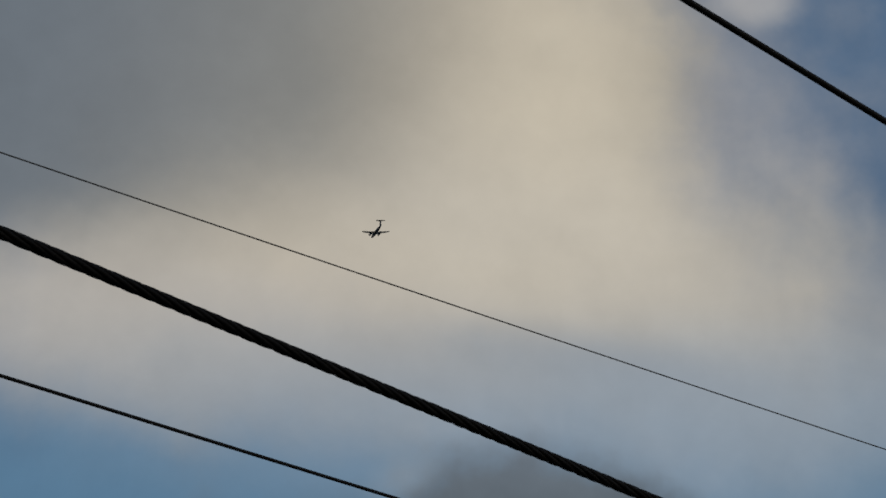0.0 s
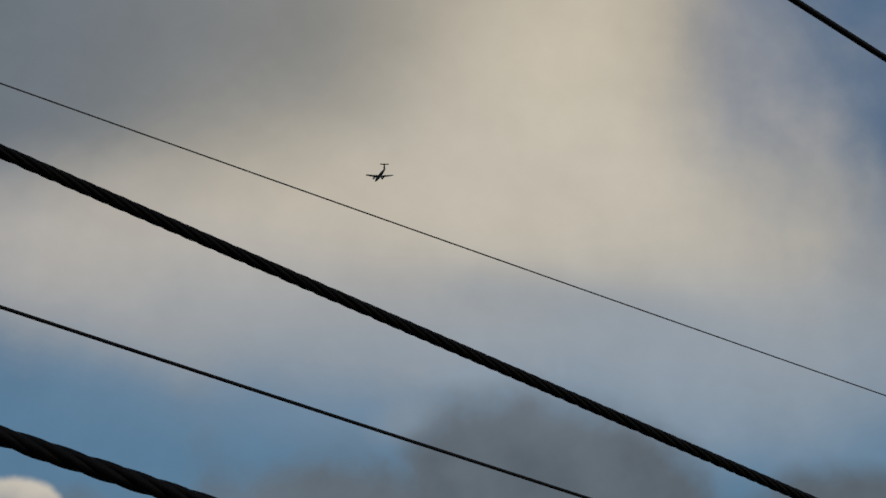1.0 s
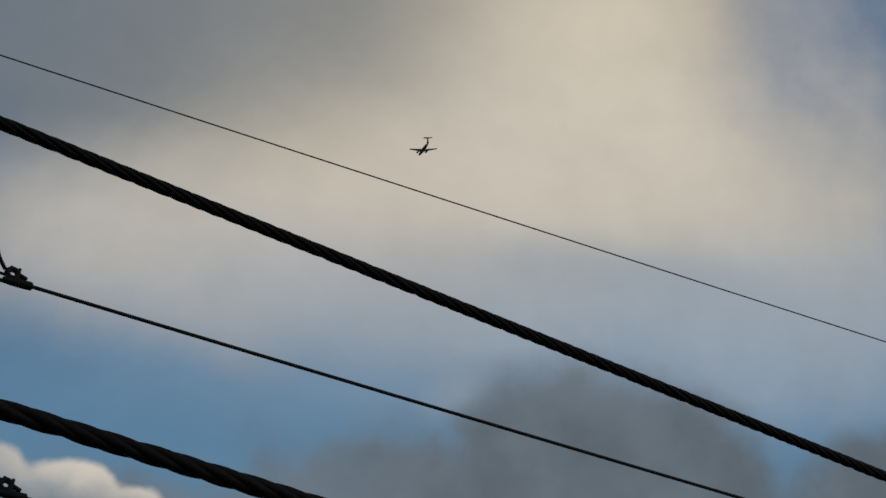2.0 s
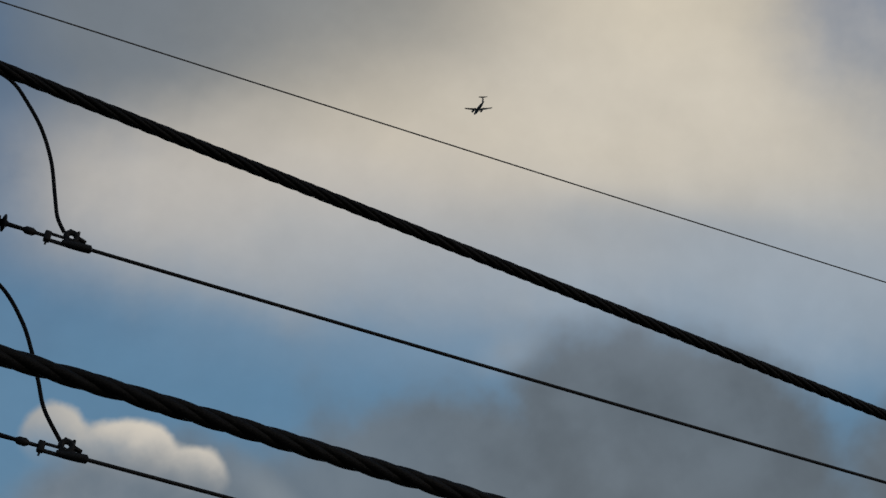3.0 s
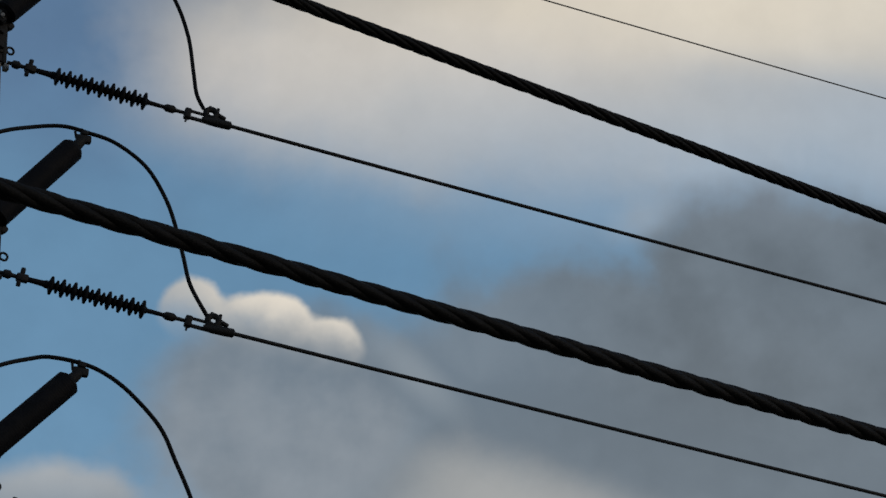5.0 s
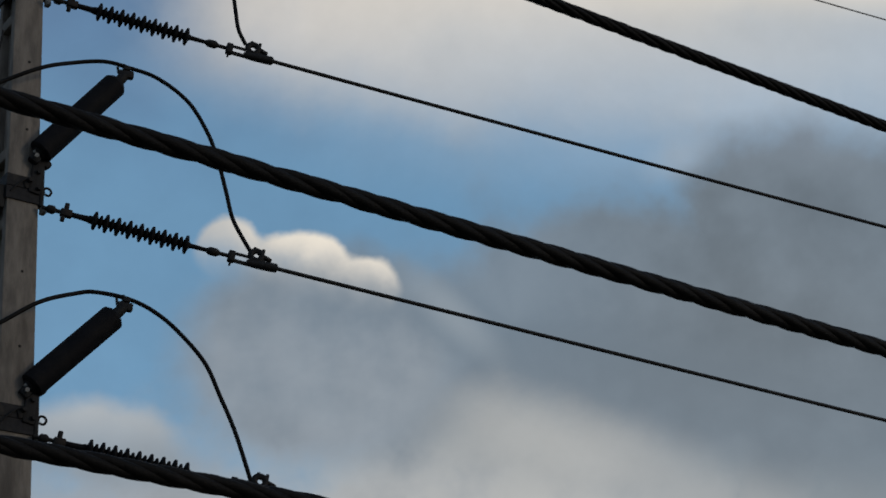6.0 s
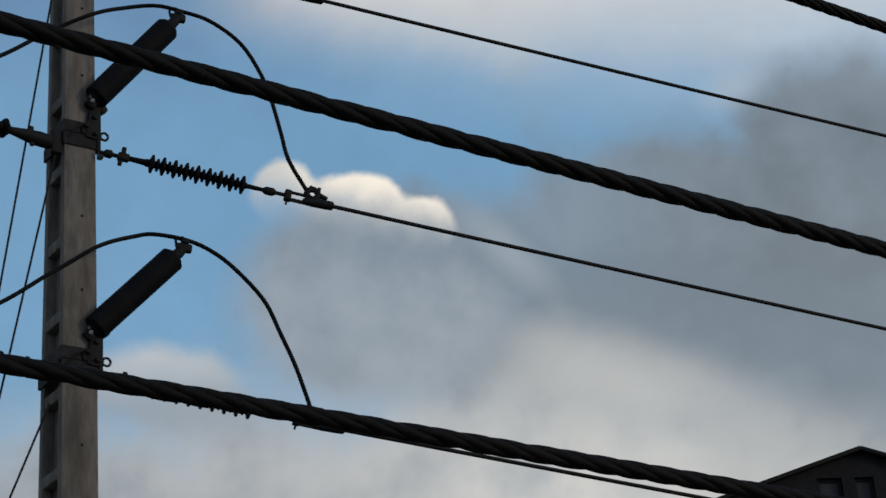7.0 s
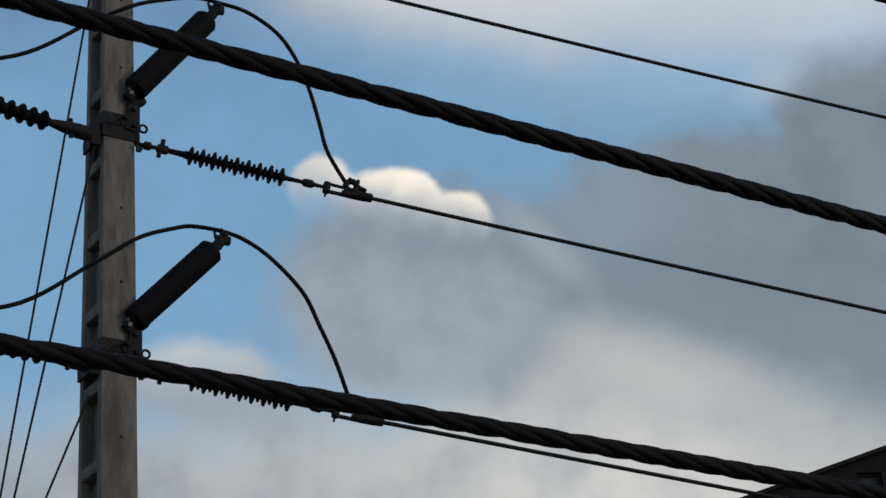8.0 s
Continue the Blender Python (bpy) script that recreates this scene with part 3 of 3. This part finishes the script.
# ---- aeroplane ----
def aeroplane(m):
    """Twin-propeller low-wing aircraft with a T-tail; nose along x."""
    st = thing("aeroplane", m, "dark grey twin-propeller aeroplane with a T-tail in flight", "aeroplane")
    bm = bmesh.new()
    lathe(bm, [(-7.0, 0.12), (-5.5, 0.45), (-3.0, 0.80), (0, 0.92), (3.0, 0.90), (4.6, 0.70), (5.8, 0.42), (6.5, 0.08)], 16)
    part("fuselage", bm, HULL, st)

    def vane(name, root, tip, chord0, chord1, thick, axis="y"):
        b = bmesh.new()
        rings = []
        for p, c, t in ((root, chord0, thick), (tip, chord1, thick * 0.45)):
            row = []
            for x, h in ((0.5, 0), (0.3, 0.45), (0, 0.5), (-0.5, 0.05), (-0.5, -0.05), (0, -0.4), (0.3, -0.4)):
                off = Vector((x * c, 0, h * t)) if axis == "y" else Vector((x * c, h * t, 0))
                row.append(b.verts.new(Vector(p) + off))
            rings.append(row)
        n = len(rings[0])
        for k in range(n):
            b.faces.new((rings[0][k], rings[0][(k + 1) % n], rings[1][(k + 1) % n], rings[1][k]))
        b.faces.new(rings[0]), b.faces.new(rings[1][::-1])
        bmesh.ops.recalc_face_normals(b, faces=b.faces)
        return part(name, b, HULL, st)

    for s in (-1, 1):
        vane("wing", (0.6, s * 0.5, -0.5), (0.2, s * 8.6, 0.25), 2.5, 1.1, 0.40)
        vane("tailplane", (-7.2, 0, 2.5), (-7.5, s * 2.8, 2.55), 1.4, 0.8, 0.18)
        b = bmesh.new()
        lathe(b, [(-1.6, 0.15), (-0.6, 0.42), (1.4, 0.48), (2.6, 0.40), (2.9, 0.15)], 12)
        bmesh.ops.translate(b, verts=b.verts, vec=(0.6, s * 2.7, -0.35))
        eng = part("engine", b, HULL, st)
        b = bmesh.new()
        for k in range(3):
            block(b, (0, 0, 0.6), (0.06, 0.16, 1.2), 0.02, Matrix.Rotation(k * math.tau / 3 + 0.4, 4, "X"))
        bmesh.ops.translate(b, verts=b.verts, vec=(3.45, s * 2.7, -0.35))
        part("propeller", b, STEEL, eng)
    vane("fin", (-5.6, 0, 0.3), (-7.2, 0, 2.6), 2.6, 1.5, 0.26, "z")
    return st


flight = Vector((0.14602, 0.80754, 0.57145))
aeroplane(Matrix.Translation(Vector((0.1, 0.02, 4.28)) + flight * 1150) @ pose(0, 0, 0, -13, 0, 107))


# ---- house beyond the line ----
def house(m, half=5.2, depth=12.0, ridge=15.485, pitch=18.0):
    """Tall gabled building: the gable faces the line, with posts and panes under its ridge."""
    st = thing("house", m, "tall dark gabled building with panes under its ridge", "house")
    slope = radians(pitch)
    eave = ridge - half * math.tan(slope)
    t = 0.25
    sill, head = 12.2, ridge - 0.52
    roof_at = lambda x: ridge - 0.06 - abs(x) * math.tan(slope)
    # front wall: pillars between the openings, wall below, gable above
    edges = [-half, -0.80, -0.36, -0.14, 0.20, 0.42, 0.86, half]
    for i in range(len(edges) - 1):
        x0, x1 = edges[i], edges[i + 1]
        open_here = i % 2 == 1
        top = min(head, roof_at(max(abs(x0), abs(x1)))) if open_here else None
        for z0, z1 in ([(0, sill), (top, None)] if open_here else [(0, None)]):
            bm = bmesh.new()
            rows = []
            for y in (0.0, t):
                rows.append([bm.verts.new((x0, y, z0)), bm.verts.new((x1, y, z0)), bm.verts.new((x1, y, z1 if z1 else roof_at(x1)))] +
                            ([bm.verts.new((0, y, roof_at(0)))] if z1 is None and x0 < 0 < x1 else []) + [bm.verts.new((x0, y, z1 if z1 else roof_at(x0)))])
            n = len(rows[0])
            bm.faces.new(rows[0]), bm.faces.new(rows[1][::-1])
            for k in range(n):
                bm.faces.new((rows[0][k], rows[1][k], rows[1][(k + 1) % n], rows[0][(k + 1) % n]))
            bmesh.ops.recalc_face_normals(bm, faces=bm.faces)
            part("wall", bm, DARK_WALL, st, flat=True)
    for x in (-half + t / 2, half - t / 2):
        bm = bmesh.new()
        block(bm, (x, depth / 2 + t / 2, eave / 2 - 0.05), (t, depth - t, eave - 0.1))
        part("wall", bm, DARK_WALL, st, flat=True)
    bm = bmesh.new()
    block(bm, (0, depth + t / 2, eave / 2 - 0.05), (2 * half, t, eave - 0.1))
    bmesh.ops.recalc_face_normals(bm, faces=bm.faces)
    part("wall", bm, DARK_WALL, st, flat=True)
    run = (half + 0.4) / math.cos(slope)
    for s in (-1, 1):
        bm = bmesh.new()
        n = 60
        top, low = [], []
        for i in range(n + 1):
            y = -0.12 + (depth + 0.6) * i / n
            w = 0.015 * (1 if i % 2 else -1)
            for row, dz in ((top, 0.0), (low, -0.05)):
                row.append([bm.verts.new((s * d * math.cos(slope), y, ridge - d * math.sin(slope) + w + dz)) for d in (0.0, run)])
        for i in range(n):
            bm.faces.new((top[i][0], top[i][1], top[i + 1][1], top[i + 1][0]))
            bm.faces.new((low[i][0], low[i + 1][0], low[i + 1][1], low[i][1]))
            for k in (0, 1):
                bm.faces.new((top[i][k], top[i + 1][k], low[i + 1][k], low[i][k]))
        for i in (0, n):
            bm.faces.new((top[i][0], top[i][1], low[i][1], low[i][0]))
        bmesh.ops.recalc_face_normals(bm, faces=bm.faces)
        part("roof", bm, ROOFING, st, "dark corrugated roof sheet", flat=True)
        bm = bmesh.new()
        block(bm, (s * run / 2 * math.cos(slope), -0.14, ridge - 0.04 - run / 2 * math.sin(slope)), (run, 0.03, 0.07), 0.004, Matrix.Rotation(s * slope, 4, "Y"))
        part("fascia", bm, ROOFING, st)
    for x0, x1 in ((-0.80, -0.36), (-0.14, 0.20), (0.42, 0.86)):
        xm, w = (x0 + x1) / 2, x1 - x0
        z1 = min(head, roof_at(max(abs(x0), abs(x1))))
        bm = bmesh.new()
        for dx in (-w / 2 + 0.03, w / 2 - 0.03):
            block(bm, (xm + dx, 0.10, (sill + z1) / 2), (0.05, 0.06, z1 - sill - 0.01), 0.004)
        for z in (sill + 0.03, z1 - 0.03, (sill + z1) / 2):
            block(bm, (xm, 0.10, z), (w - 0.11, 0.055, 0.05), 0.004)
        win = part("window", bm, DARK_WALL, st)
        bm = bmesh.new()
        block(bm, (xm, 0.11, (sill + z1) / 2), (w - 0.08, 0.008, z1 - sill - 0.06))
        part("pane", bm, PANE, win, flat=True)
    return st


house(pose(7.56, 34.0, 0.02, 0, 0, 7))
